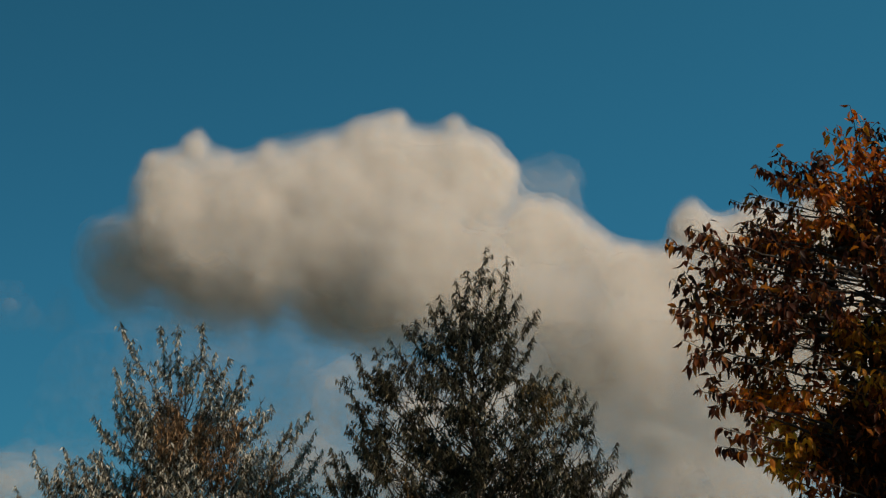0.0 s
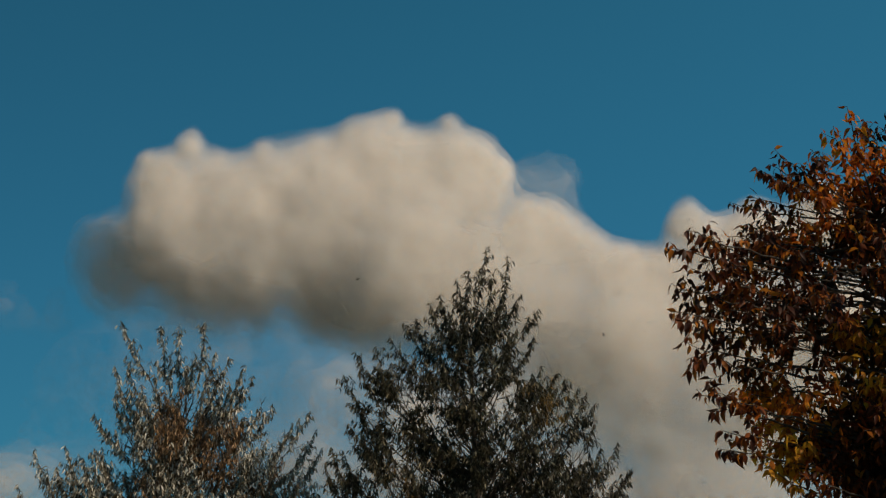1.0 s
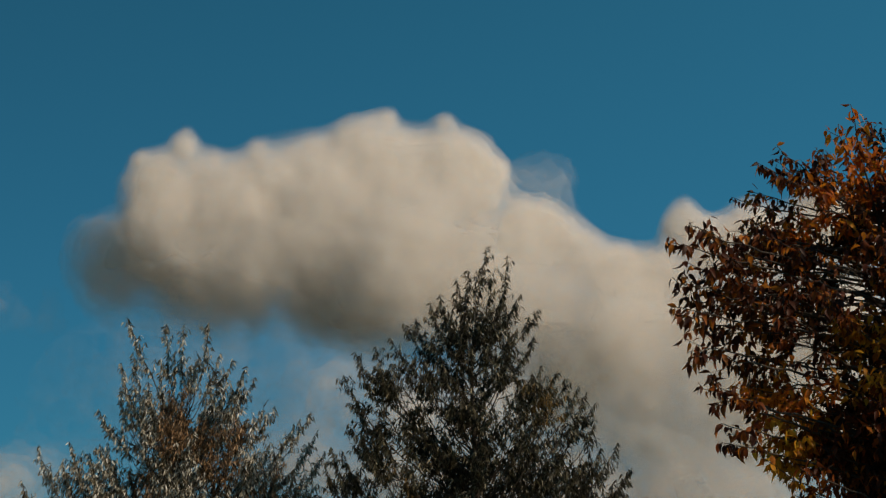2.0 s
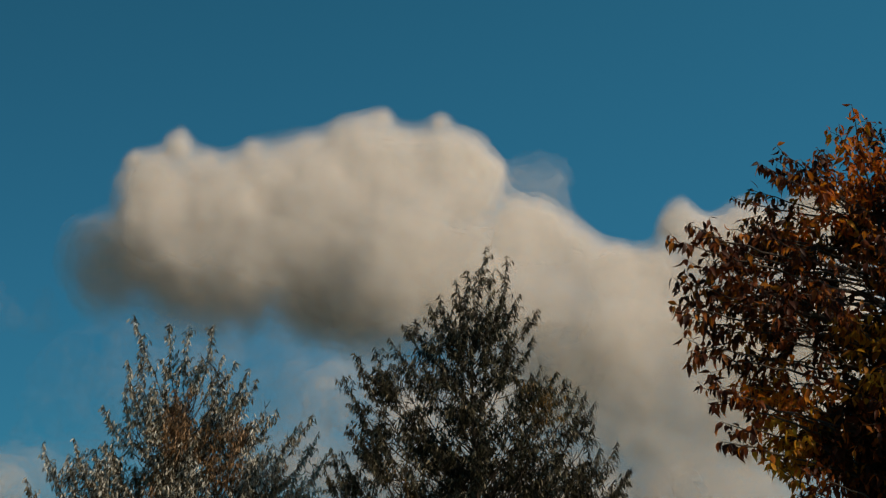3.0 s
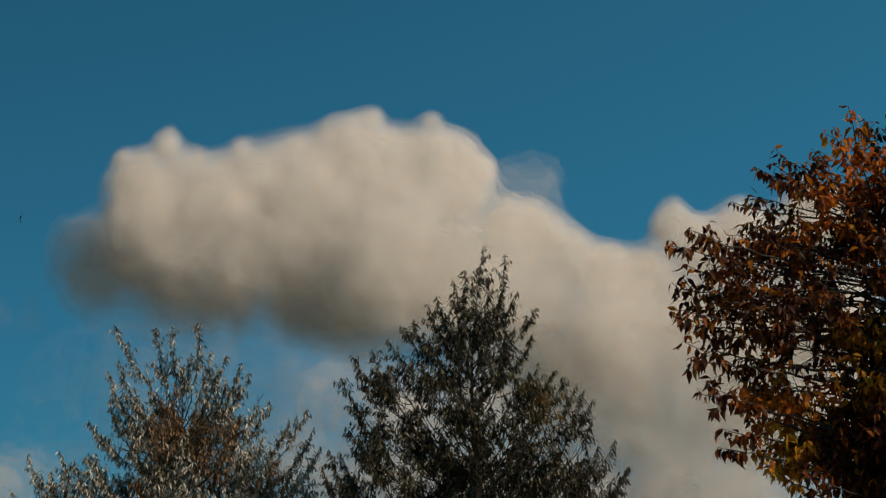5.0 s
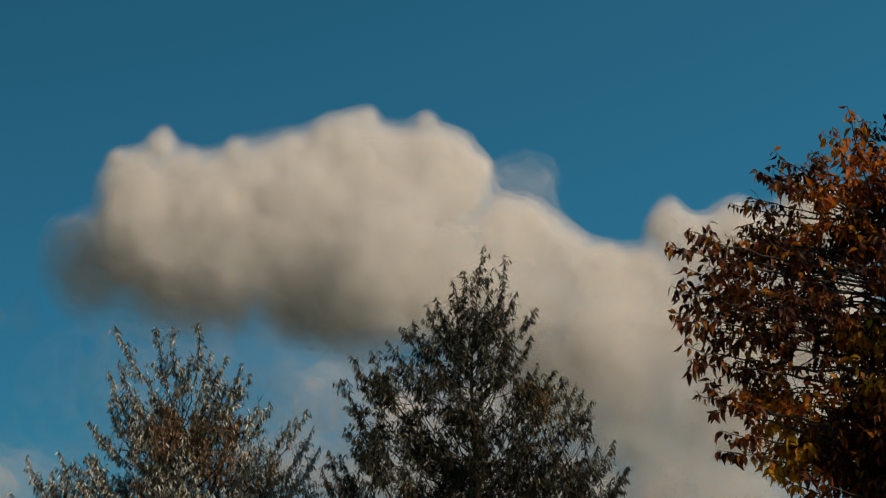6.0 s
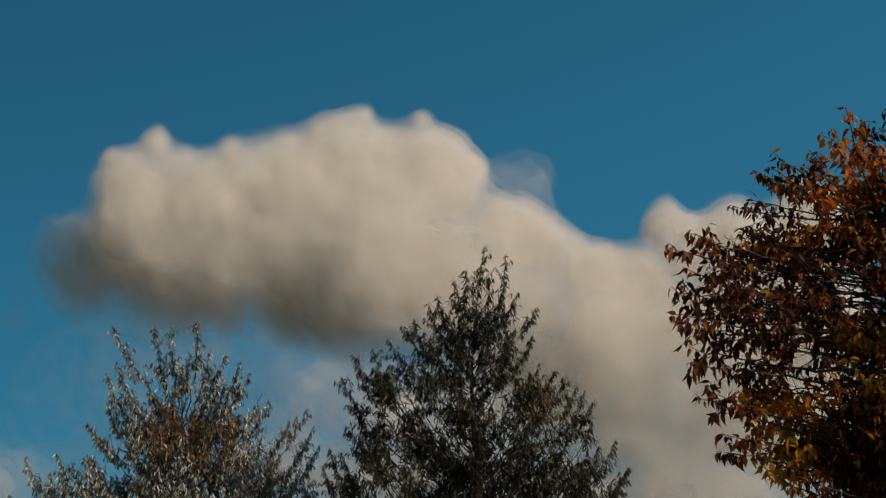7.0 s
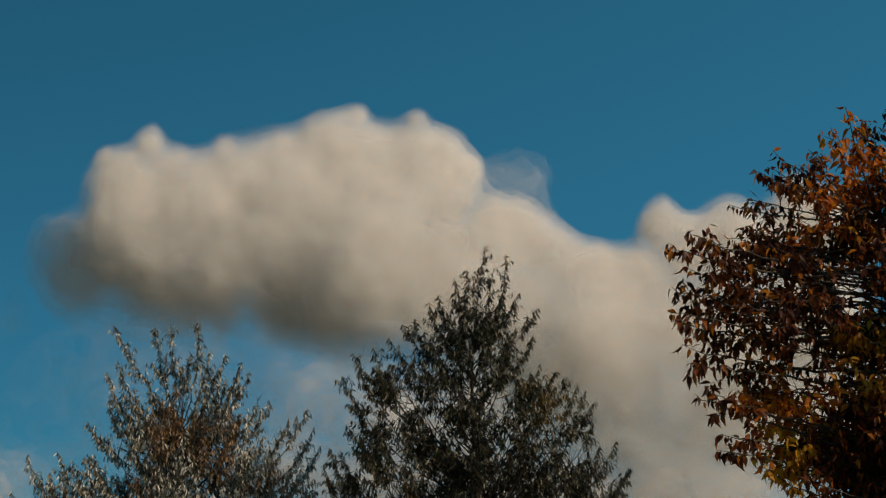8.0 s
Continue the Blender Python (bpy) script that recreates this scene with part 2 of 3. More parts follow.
# Lobes of the large cumulus, in metres from its middle: across, away, up along the view, radius.
CROWN = [
    (-302, 0, 79, 37), (-244, -6, 79, 36), (-205, -12, 66, 44), (-158, -22, 56, 52), (-107, -25, 61, 57), (-52, -25, 88, 60),
    (4, -25, 91, 55), (36, -25, 57, 47), (-273, 0, 41, 47), (-301, 6, 35, 40), (-310, 12, 7, 41), (-180, -31, 35, 65),
    (-214, -22, 41, 52),
]
SHOULDER = [
    (91, -44, 7, 44), (125, -50, 13, 31), (159, -37, -9, 40), (196, -25, -24, 47), (262, -6, 24, 29), (305, 0, -6, 34),
    (358, 0, 7, 47), (417, 6, 32, 40), (464, 6, 13, 44), (234, -12, -30, 44),
]
BODY = [
    (-189, -28, 1, 90), (-254, 0, 7, 81), (-121, -34, 7, 96), (-27, -59, -15, 103), (47, -65, -34, 93), (122, -56, -62, 81),
    (196, -50, -88, 86), (271, -37, -84, 88), (346, -25, -86, 88), (420, -12, -80, 92), (-65, -34, -43, 78), (234, -25, -155, 71),
    (321, -19, -161, 71), (147, -25, -136, 65), (408, 0, -161, 75),
]
SKIRT = [
    (-332, 75, -15, 65), (-369, 81, -12, 46), (-282, 68, -25, 68), (-214, 50, -34, 67), (-139, 25, -46, 65), (-360, 81, -46, 45),
    (-307, 75, -44, 52), (-77, 12, -62, 59),
]
TUFTS = [
    (-271, -6, 108, 22), (-269, -6, 119, 15), (-267, -6, 127, 9), (-265, -6, 134, 5), (-50, -16, 139, 22), (11, -16, 135, 22),
    (-90, -19, 114, 22), (60, -25, 80, 22), (-236, -12, 95, 21), (-320, 0, 96, 22), (-130, -19, 102, 20), (-189, -19, 100, 21),
]
WISPS = [
    (103, 12, 66, 29), (128, 12, 60, 26), (153, 12, 44, 22), (-435, 37, -71, 22), (-487, 37, -65, 22), (-245, 37, -99, 30),
    (-214, 37, -106, 25),
]
BANK = [
    (-143, 0, -248, 109), (-44, 0, -287, 179), (115, 40, -287, 219), (275, 0, -268, 229), (414, -40, -357, 219),
    (553, 0, -297, 229), (692, 40, -337, 229), (832, 0, -287, 239), (-64, 0, -407, 199), (135, 40, -437, 239),
    (314, 0, -447, 239), (503, 0, -437, 239), (-243, 0, -387, 129), (-780, 0, -417, 109), (-859, 0, -437, 139),
]
HAZE = [
    (-452, 60, -248, 259), (-263, 0, -198, 199), (-481, 0, -407, 259), (-302, 0, -337, 239),
]


def aloft(distance, across=0.0, up=0.0):
    """A pose at that distance along the camera's line of sight, square to it."""
    return pose(*EYE, TILT) @ pose(across, distance, up)


cumulus = cloud("cumulus_cloud", [("crown", CROWN, 34.0, 1.0, 13.0, 12.0), ("crown", TUFTS, 17.0, 0.75, 9.0, 6.0), ("shoulder", SHOULDER, 34.0, 1.0, 17.0, 9.0), ("body", BODY, 82.0, 1.0, 17.0, 18.0),
                                  ("base", SKIRT, 58.0, 1.0, 18.0, 14.0), *[(f"wisp#{n}", w, 40.0, 0.2 if n == 0 else 0.07, 21.0, 9.0) for n, w in enumerate((WISPS[:3], WISPS[3:4], WISPS[4:5], WISPS[5:]))]],
                5.0, 20, 3, aloft(1500.0), "large white cumulus cloud with a grey soft base, drifting")
bank = cloud("cloud_bank", [("billow", BANK, 170.0, 0.5, 45.0, 30.0), ("haze", HAZE, 160.0, 0.02, 45.0, 40.0)], 14.0, 20, 8, aloft(2400.0), "low grey hazy cloud bank with blue gaps", 150.0, 1.9)


# ---- trees ----
CENTRE_BASE, LEFT_BASE, RIGHT_BASE = (0.33, 14.0, 0.0), (-2.90, 15.0, 0.0), (3.45, 10.0, 0.0)

# Tips of the limbs, in metres from the foot of each trunk; rows of each crown (height, from, to);
# gaps in the leaves that let the sky through (across, height, radius).
CENTRE_TIPS = [
    (0.13, -0.26, 6.63), (0.35, -0.40, 6.48), (-0.07, -0.10, 6.42), (-0.20, -0.35, 6.24), (0.17, -0.43, 6.22),
    (-0.37, -0.10, 6.14), (-0.48, 0.42, 6.21), (-0.63, 0.30, 6.01), (-0.77, 0.27, 5.93), (-0.89, -0.28, 5.61),
    (-1.05, 0.04, 5.60), (-1.26, -0.22, 5.47), (-1.36, -0.33, 5.19), (-1.18, -0.39, 5.24), (0.49, -0.29, 6.09),
    (0.72, 0.43, 6.15), (0.66, 0.33, 5.81), (0.35, 0.31, 6.33), (0.27, 0.30, 6.13), (0.44, -0.31, 5.70), (0.71, -0.19, 5.34),
    (0.88, 0.13, 5.34), (1.01, 0.23, 5.31), (1.14, 0.35, 5.26), (1.22, 0.38, 5.20), (1.24, -0.41, 4.90), (1.26, 0.11, 4.79),
]
CENTRE_LOW_TIPS = [
    (1.32, 0.14, 4.54), (1.48, 0.00, 4.57), (1.58, -0.26, 4.24), (1.54, -0.02, 4.20), (-1.31, -0.33, 4.68), (-1.29, 0.35, 5.12),
    (-1.41, 0.29, 4.54), (-1.50, 0.04, 4.52), (-1.55, -0.16, 4.30), (0.03, 0.33, 6.45), (0.07, 0.06, 6.00), (-0.14, 0.31, 6.08),
    (-0.29, 0.28, 6.07),
]
LEFT_TIPS = [
    (-0.81, 0.01, 6.18), (-0.69, -0.09, 5.74), (-0.36, 0.10, 6.16), (-0.12, -0.07, 6.13), (0.22, -0.34, 6.07),
    (0.12, -0.19, 5.71), (0.26, 0.31, 5.91), (0.54, -0.46, 5.63), (0.72, -0.45, 5.54), (0.72, 0.13, 5.58), (-0.77, -0.22, 5.58),
    (-0.82, 0.03, 5.29), (-1.01, -0.03, 5.08), (-0.67, -0.16, 5.22), (-0.11, 0.50, 5.79), (-0.31, -0.30, 5.47),
    (-0.19, -0.09, 5.60), (0.94, -0.30, 5.22), (0.96, 0.13, 5.25), (1.23, -0.22, 4.96), (1.42, -0.14, 5.10), (1.45, 0.25, 4.96),
    (-1.59, -0.18, 4.66), (-1.34, 0.06, 4.74), (-1.21, 0.40, 4.67), (-1.26, -0.40, 4.42), (-0.87, -0.44, 4.61),
    (-1.72, -0.27, 4.24), (1.03, 0.27, 4.72), (1.56, 0.12, 4.72),
]
LEFT_INNER_TIPS = [
    (-0.44, -0.32, 5.35), (-0.21, -0.20, 5.31), (0.01, -0.39, 5.33), (0.42, -0.05, 5.48), (0.63, -0.55, 5.23),
    (0.23, 0.24, 5.26), (-0.66, 0.48, 5.25), (0.02, 0.55, 5.10), (0.62, 0.28, 5.14), (-1.04, 0.55, 4.83),
]
RIGHT_TIPS = [
    (-0.34, -0.58, 6.20), (-0.35, -0.25, 6.19), (0.15, 0.56, 6.61), (0.19, 0.33, 6.45), (-0.26, -0.11, 6.16),
    (-0.31, 0.53, 6.33), (-0.50, 0.14, 6.05), (-0.24, 0.38, 6.08), (-0.85, -0.25, 6.00), (-1.01, -0.37, 5.77),
    (-0.85, -0.07, 5.96), (-0.74, -0.44, 5.65), (-1.06, -0.14, 5.65), (-1.05, 0.55, 5.88), (-1.25, -0.20, 5.30),
    (-1.65, -0.59, 5.19), (-1.80, -0.55, 5.09), (-1.51, -0.40, 5.15), (-1.29, 0.34, 5.32), (-1.28, -0.16, 5.05),
    (-1.72, -0.25, 4.91), (-1.78, -0.48, 4.61), (-1.51, 0.58, 4.86), (-1.64, -0.09, 4.48), (-1.64, -0.35, 4.27),
    (-1.64, -0.53, 4.01), (-1.52, -0.53, 4.00), (-1.40, -0.40, 4.00), (-1.11, 0.21, 4.18),
]
RIGHT_LOW_TIPS = [
    (-1.45, -0.35, 3.75), (-1.43, -0.46, 3.58), (-1.22, -0.01, 3.67), (-1.15, -0.25, 3.54), (-0.87, 0.50, 3.63),
    (-0.93, -0.38, 3.43), (-0.81, 0.03, 3.36), (-0.82, 0.27, 3.35), (-0.78, -0.09, 5.73), (-0.82, 0.49, 5.62),
    (-1.12, -0.02, 5.42), (-1.14, -0.26, 3.84), (-0.98, -0.09, 3.86), (-1.66, -0.46, 4.98), (-1.49, -0.08, 4.94),
    (-1.44, -0.25, 4.75), (-1.47, 0.39, 4.93), (-1.19, 0.33, 5.05), (-1.44, -0.00, 4.56), (-1.42, -0.47, 4.94),
]
CENTRE_CROWN = [(5.93, -0.29, 0.25), (5.68, -0.60, 0.49), (5.36, -1.07, 0.63), (5.06, -1.22, 1.07), (4.70, -1.27, 1.15), (4.34, -1.35, 1.22), (3.99, -1.45, 1.36), (3.53, -1.44, 1.25), (2.98, -1.03, 0.78)]
LEFT_CROWN = [(5.37, -0.44, 0.71), (5.05, -0.77, 0.79), (4.73, -0.86, 0.99), (4.41, -1.31, 1.47), (4.13, -1.59, 1.67), (3.67, -1.54, 1.65), (3.07, -1.00, 1.18)]
RIGHT_CROWN = [(6.21, -0.05, 0.72), (5.92, -0.17, 1.04), (5.70, -0.69, 1.19), (5.43, -0.93, 1.33), (5.20, -1.13, 1.38), (4.97, -1.43, 1.43), (4.51, -1.41, 1.44), (4.29, -1.32, 1.41), (4.11, -1.12, 1.29), (3.90, -1.09, 1.26), (3.68, -1.02, 1.14), (3.52, -0.50, 1.12), (3.31, -0.48, 1.00), (2.98, -0.47, 0.83)]
CENTRE_GAPS = [(-0.70, 5.03, 0.10), (-0.32, 5.06, 0.09), (0.24, 5.03, 0.08), (0.39, 5.12, 0.07), (-0.82, 4.11, 0.08), (-0.06, 4.52, 0.06), (1.05, 4.46, 0.10), (-1.06, 4.82, 0.07)]
LEFT_GAPS = [(0.05, 5.21, 0.12), (-0.62, 4.79, 0.09), (0.84, 5.30, 0.09), (1.10, 5.01, 0.09), (-0.39, 4.66, 0.06)]
RIGHT_GAPS = [(-0.55, 5.60, 0.09), (-0.34, 5.60, 0.07), (-0.28, 4.97, 0.11), (-0.13, 4.87, 0.08), (-0.70, 4.44, 0.09), (-0.78, 4.22, 0.08), (-0.74, 4.62, 0.06), (-0.53, 4.62, 0.06), (-0.61, 3.98, 0.05), (-0.95, 4.69, 0.05), (-1.44, 5.17, 0.07), (-1.17, 4.69, 0.04), (-0.84, 5.06, 0.05), (-0.79, 3.83, 0.05)]
FAR_SIDE_TIPS = [
    (0.41, 0.30, 6.71), (0.34, -0.50, 6.03), (0.62, -0.30, 5.64), (0.67, -0.60, 4.94), (1.10, 0.20, 4.57), (0.54, -0.70, 3.74),
    (1.34, 0.90, 6.30), (0.04, -1.40, 4.82), (-0.33, -1.60, 4.20), (0.07, -1.40, 3.95), (-0.44, -1.50, 3.63), (0.78, -0.40, 3.48),
    (-0.22, -1.30, 3.16), (-0.43, -1.20, 4.89), (-0.10, -0.90, 5.53), (1.49, 0.60, 5.17), (1.04, 0.80, 6.53), (0.88, 1.40, 5.97),
    (1.41, 1.50, 5.15),
]


def unit(v):
    return v / (np.linalg.norm(v) + 1e-9)


def tube(path, radii, sides=5):
    """A tapered tube along a path: vertices and quads."""
    path = np.asarray(path, float)
    along = np.gradient(path, axis=0)
    along /= np.linalg.norm(along, axis=1, keepdims=True) + 1e-9
    mean = unit(path[-1] - path[0])
    ref = np.array((0.93, 0.31, 0.12)) if abs(mean[2]) > 0.6 else np.array((0.11, 0.21, 0.97))
    side = np.cross(along, ref)
    side /= np.linalg.norm(side, axis=1, keepdims=True) + 1e-9
    other = np.cross(along, side)
    a = 2 * math.pi * np.arange(sides) / sides
    ring = np.cos(a)[None, :, None] * side[:, None] + np.sin(a)[None, :, None] * other[:, None]
    verts = path[:, None] + np.asarray(radii)[:, None, None] * ring
    k, i = np.meshgrid(np.arange(len(path) - 1), np.arange(sides), indexing="ij")
    j = (i + 1) % sides
    faces = np.stack([k * sides + i, k * sides + j, (k + 1) * sides + j, (k + 1) * sides + i], -1)
    return verts.reshape(-1, 3), faces.reshape(-1, 4)


def bend(a, b, c, n):
    s = np.linspace(0, 1, n)[:, None]
    return (1 - s) ** 2 * a + 2 * s * (1 - s) * b + s ** 2 * c


def blade(length, width, fold, droop, stations):
    """A leaf along +x with its midrib sunk and its tip curling down: vertices and quads, with a short stalk."""
    verts, faces = [], []
    for s, w in stations:
        x = length * s
        z = -droop * length * s * s
        h = width * w / 2
        verts += [(x, h, z + fold * h), (x, 0, z), (x, -h, z + fold * h)]
    for k in range(len(stations) - 1):
        a, b = 3 * k, 3 * k + 3
        faces += [(a, a + 1, b + 1, b), (a + 1, a + 2, b + 2, b + 1)]
    return np.array(verts), np.array(faces)


NARROW = [(0.0, 0.06), (0.12, 0.25), (0.35, 0.95), (0.6, 0.85), (0.85, 0.4), (1.0, 0.03)]
BROAD = [(0.0, 0.05), (0.14, 0.12), (0.3, 0.85), (0.52, 1.0), (0.76, 0.55), (1.0, 0.02)]


def leaf_turns(dirs, rng):
    """Frames (rows: along, across, up of each leaf) for leaves that point along dirs with a random roll."""
    x = dirs / np.linalg.norm(dirs, axis=1, keepdims=True)
    ref = np.tile((0.0, 0.0, 1.0), (len(x), 1)) + rng.normal(0, 0.6, (len(x), 3))
    y = np.cross(ref, x)
    y /= np.linalg.norm(y, axis=1, keepdims=True) + 1e-9
    return np.stack([x, y, np.cross(x, y)], 1)


class Kind:
    """What one kind of tree grows like."""

    def __init__(self, leaf, bark, size, stations, droop, hang, gap, girth, spread, rise, plume, knee, spray, clump):
        self.leaf, self.bark, self.size, self.stations, self.droop = leaf, bark, size, stations, droop
        self.hang, self.gap, self.girth, self.spread, self.rise, self.plume, self.knee = hang, gap, girth, spread, rise, plume, knee
        self.spray, self.clump = spray, clump


def grow_limb(kind, start, tip, rng, dense, leafy, twig):
    """Wood and leaves of one limb, relative to its start: tubes, leaf places, leaf ways. leafy: how far from its tip it bears leaves."""
    reach = tip - start
    length = np.linalg.norm(reach)
    knee = reach * np.array((kind.knee, kind.knee, 0.41)) + rng.normal(0, 0.04, 3) * length
    n = max(10, int(length / 0.10))
    path = bend(np.zeros(3), knee, reach, n)
    path[1:-1] += rng.normal(0, 0.010, (n - 2, 3))
    radii = np.linspace(kind.girth * (0.28 + 0.24 * length), 0.0022, n)
    tubes = [tube(path, radii, 6)]
    places, ways = [], []
    bare = 1 - min(0.85, leafy / length)

    def dress(line, from_share, gap, droopy):
        steps = np.linalg.norm(np.diff(line, axis=0), axis=1)
        run = np.concatenate([[0], np.cumsum(steps)])
        spots = np.arange(run[-1] * from_share, run[-1], gap)
        spots = np.append(spots + rng.uniform(-0.3, 0.3, len(spots)) * gap, run[-1])
        m = len(spots)
        k = np.clip(np.searchsorted(run, spots), 1, len(line) - 1)
        d = (line[k] - line[k - 1]) / (steps[k - 1][:, None] + 1e-9)
        p = line[k - 1] + d * np.clip(spots - run[k - 1], 0, steps[k - 1])[:, None]
        turn = rng.uniform(0, 6.28) + np.cumsum(2.4 + rng.normal(0, 0.4, m))
        side = np.stack([d[:, 1] - 0.1 * d[:, 2], 0.2 * d[:, 2] - d[:, 0], 0.1 * d[:, 0] - 0.2 * d[:, 1]], 1)
        side /= np.linalg.norm(side, axis=1, keepdims=True) + 1e-9
        out = np.cos(turn)[:, None] * side + np.sin(turn)[:, None] * np.cross(d, side)
        down = np.zeros((m, 3))
        down[:, 2] = -droopy * rng.uniform(0.6, 1.4, m)
        places.append(p)
        ways.append(d * 0.30 + out * kind.spread + down + rng.normal(0, 0.22, (m, 3)))

    dress(path, bare, kind.gap * kind.plume, kind.hang)
    for _ in range(int(dense * leafy / 0.03)):
        s = rng.uniform(bare, 0.96)
        k = int(s * (n - 1))
        d = unit(path[min(k + 1, n - 1)] - path[max(k - 1, 0)])
        out = rng.normal(0, 1, 3)
        out = unit(out - d * np.dot(out, d))
        size = twig * rng.uniform(0.5, 1.25) * (1.15 - 0.75 * (s - bare) / (1 - bare))
        a = path[k]
        up = np.array((0, 0, kind.rise))
        b = a + size * 0.5 * (d * 0.6 + out * 0.8)
        c = a + size * (d * 0.65 + out * 0.75 + up)
        line = bend(a, b, c, 6)
        tubes.append(tube(line, np.linspace(0.0038, 0.0014, 6), 4))
        dress(line, 0.12, kind.gap, kind.hang)
    return tubes, np.concatenate(places), np.concatenate(ways)


def joined(pieces):
    verts, faces, base = [], [], 0
    for v, f in pieces:
        verts.append(v)
        faces.append(f + base)
        base += len(v)
    return np.concatenate(verts), np.concatenate(faces)


def foliage(kind, places, ways, rng):
    """All the given leaves in one pair of arrays."""
    v, f = blade(1.0, kind.size[1] / kind.size[0], 0.35, kind.droop, kind.stations)
    turns = leaf_turns(ways, rng)
    scale = kind.size[0] * rng.uniform(0.65, 1.2, len(places))
    curl = rng.uniform(0.4, 1.9, len(places))
    local = np.repeat(v[None], len(places), 0)
    local[..., 2] *= curl[:, None]
    verts = np.einsum("nvi,nij->nvj", local, turns) * scale[:, None, None] + places[:, None]
    faces = f[None] + (np.arange(len(places)) * len(v))[:, None, None]
    return verts.reshape(-1, 3), faces.reshape(-1, 4)


BOUGHS = []


def inside_crown(count, rows, apart, deep, seed):
    """Places inside a crown, none too near another: a crown as deep as it is wide times deep."""
    rng = np.random.default_rng(seed)
    zs, lefts, rights = (np.array(k) for k in zip(*rows[::-1]))
    found = []
    for _ in range(count * 60):
        if len(found) == count:
            break
        z = rng.uniform(zs[0], zs[-1])
        a, b = np.interp(z, zs, lefts), np.interp(z, zs, rights)
        x = rng.uniform(a, b)
        half = (b - a) / 2
        y = rng.uniform(-1, 1) * deep * half * math.sqrt(max(0.05, 1 - ((x - (a + b) / 2) / half) ** 2))
        p = np.array((x, y, z))
        if all(np.linalg.norm(p - q) > apart for q in found):
            found.append(p)
    return found


def in_gap(p, base, gaps):
    """Which leaves would hang in a gap; the gaps run back through the crown, rising as one looks up into the tree."""
    hit = np.zeros(len(p), bool)
    for x, z, r in gaps:
        dx = p[:, 0] - x - (base[0] + x) / base[1] * p[:, 1]
        dz = p[:, 2] - z - (z - 1.6) / base[1] * p[:, 1]
        hit |= dx ** 2 + (0.8 * dz) ** 2 < r ** 2
    return hit


def tree(name, kind, base, tips, inner, gaps, fork, top, seed, singles, label, recoloured=()):
    """A tree: its trunk, its limbs with twigs, the leaves of each limb, and the nearest leaves one by one.
    Last come places (x, y, z, radius) with another leaf colour, some painting sunlit clusters, and that leaf."""
    rng = np.random.default_rng(seed)
    root = tagged(new(name), label, "tree")
    root.location = base
    single_mesh = single_leaf(kind, kind.leaf)
    recoloured = [(np.array(t[:3]), t[3], t[4], single_leaf(kind, t[4])) for t in recoloured]
    # trunk
    heights = np.linspace(-0.25, top, 14)
    trunk = np.stack([0.03 * np.sin(heights * 2.1), 0.03 * np.cos(heights * 1.7), heights], 1)
    girth = kind.girth * np.interp(heights / top, [-0.1, 0, 0.08, 0.5, 1], [8.6, 6.8, 5.0, 3.4, 0.9])
    v, f = tube(trunk, girth, 12)
    ob = new("trunk", array_mesh("trunk", v, f, kind.bark))
    ob.parent = root
    # limbs
    sprays = [(np.array(t), kind.spray) for t in tips] + [(t, kind.clump) for t in inner]
    for tip, (dense, leafy, twig) in sprays:
        away = math.hypot(tip[0], tip[1])
        z = tip[2] - fork[0] * away - fork[1]
        z = float(np.clip(z + rng.normal(0, 0.12), fork[2], top * 0.98))
        start = np.array([np.interp(z, heights, trunk[:, k]) for k in range(3)])
        leafy = leafy * rng.uniform(0.8, 1.25)
        tubes, places, ways = grow_limb(kind, start, tip, rng, dense, leafy, twig)
        keep = ~in_gap(places + start, base, gaps)
        places, ways = places[keep], ways[keep]
        leaf, one_mesh = kind.leaf, single_mesh
        for middle, radius, other, mesh in recoloured:
            if np.linalg.norm((tip - middle) * (1, 0.5, 1)) < radius:
                leaf, one_mesh = other, mesh
        v, f = joined(tubes)
        limb = new("limb", array_mesh("limb", v, f, kind.bark))
        limb.parent = root
        limb.location = start
        order = np.argsort(places[:, 1] + rng.normal(0, 0.05, len(places)))
        alone, rest = order[:singles], order[singles:]
        v, f = foliage(kind, places[rest], ways[rest], rng)
        leaves = tagged(new("foliage", array_mesh("foliage", v, f, leaf)), kind="stuff")
        leaves.parent = limb
        turns = leaf_turns(ways[alone], rng)
        for p, m in zip(places[alone], turns):
            one = new("leaf", one_mesh)
            one.parent = limb
            s = rng.uniform(0.75, 1.15)
            one.matrix_basis = Matrix.Translation(p) @ Matrix(m.T.tolist()).to_4x4() @ Matrix.Diagonal((s, s, s, 1))
        BOUGHS.append((name, limb, start, tip, rng.uniform(0, 6.28), rng.uniform(0.8, 1.2)))
    return root


def single_leaf(kind, material):
    v, f = blade(kind.size[0], kind.size[1], 0.35, kind.droop, kind.stations)
    return array_mesh("leaf", v, f, material)


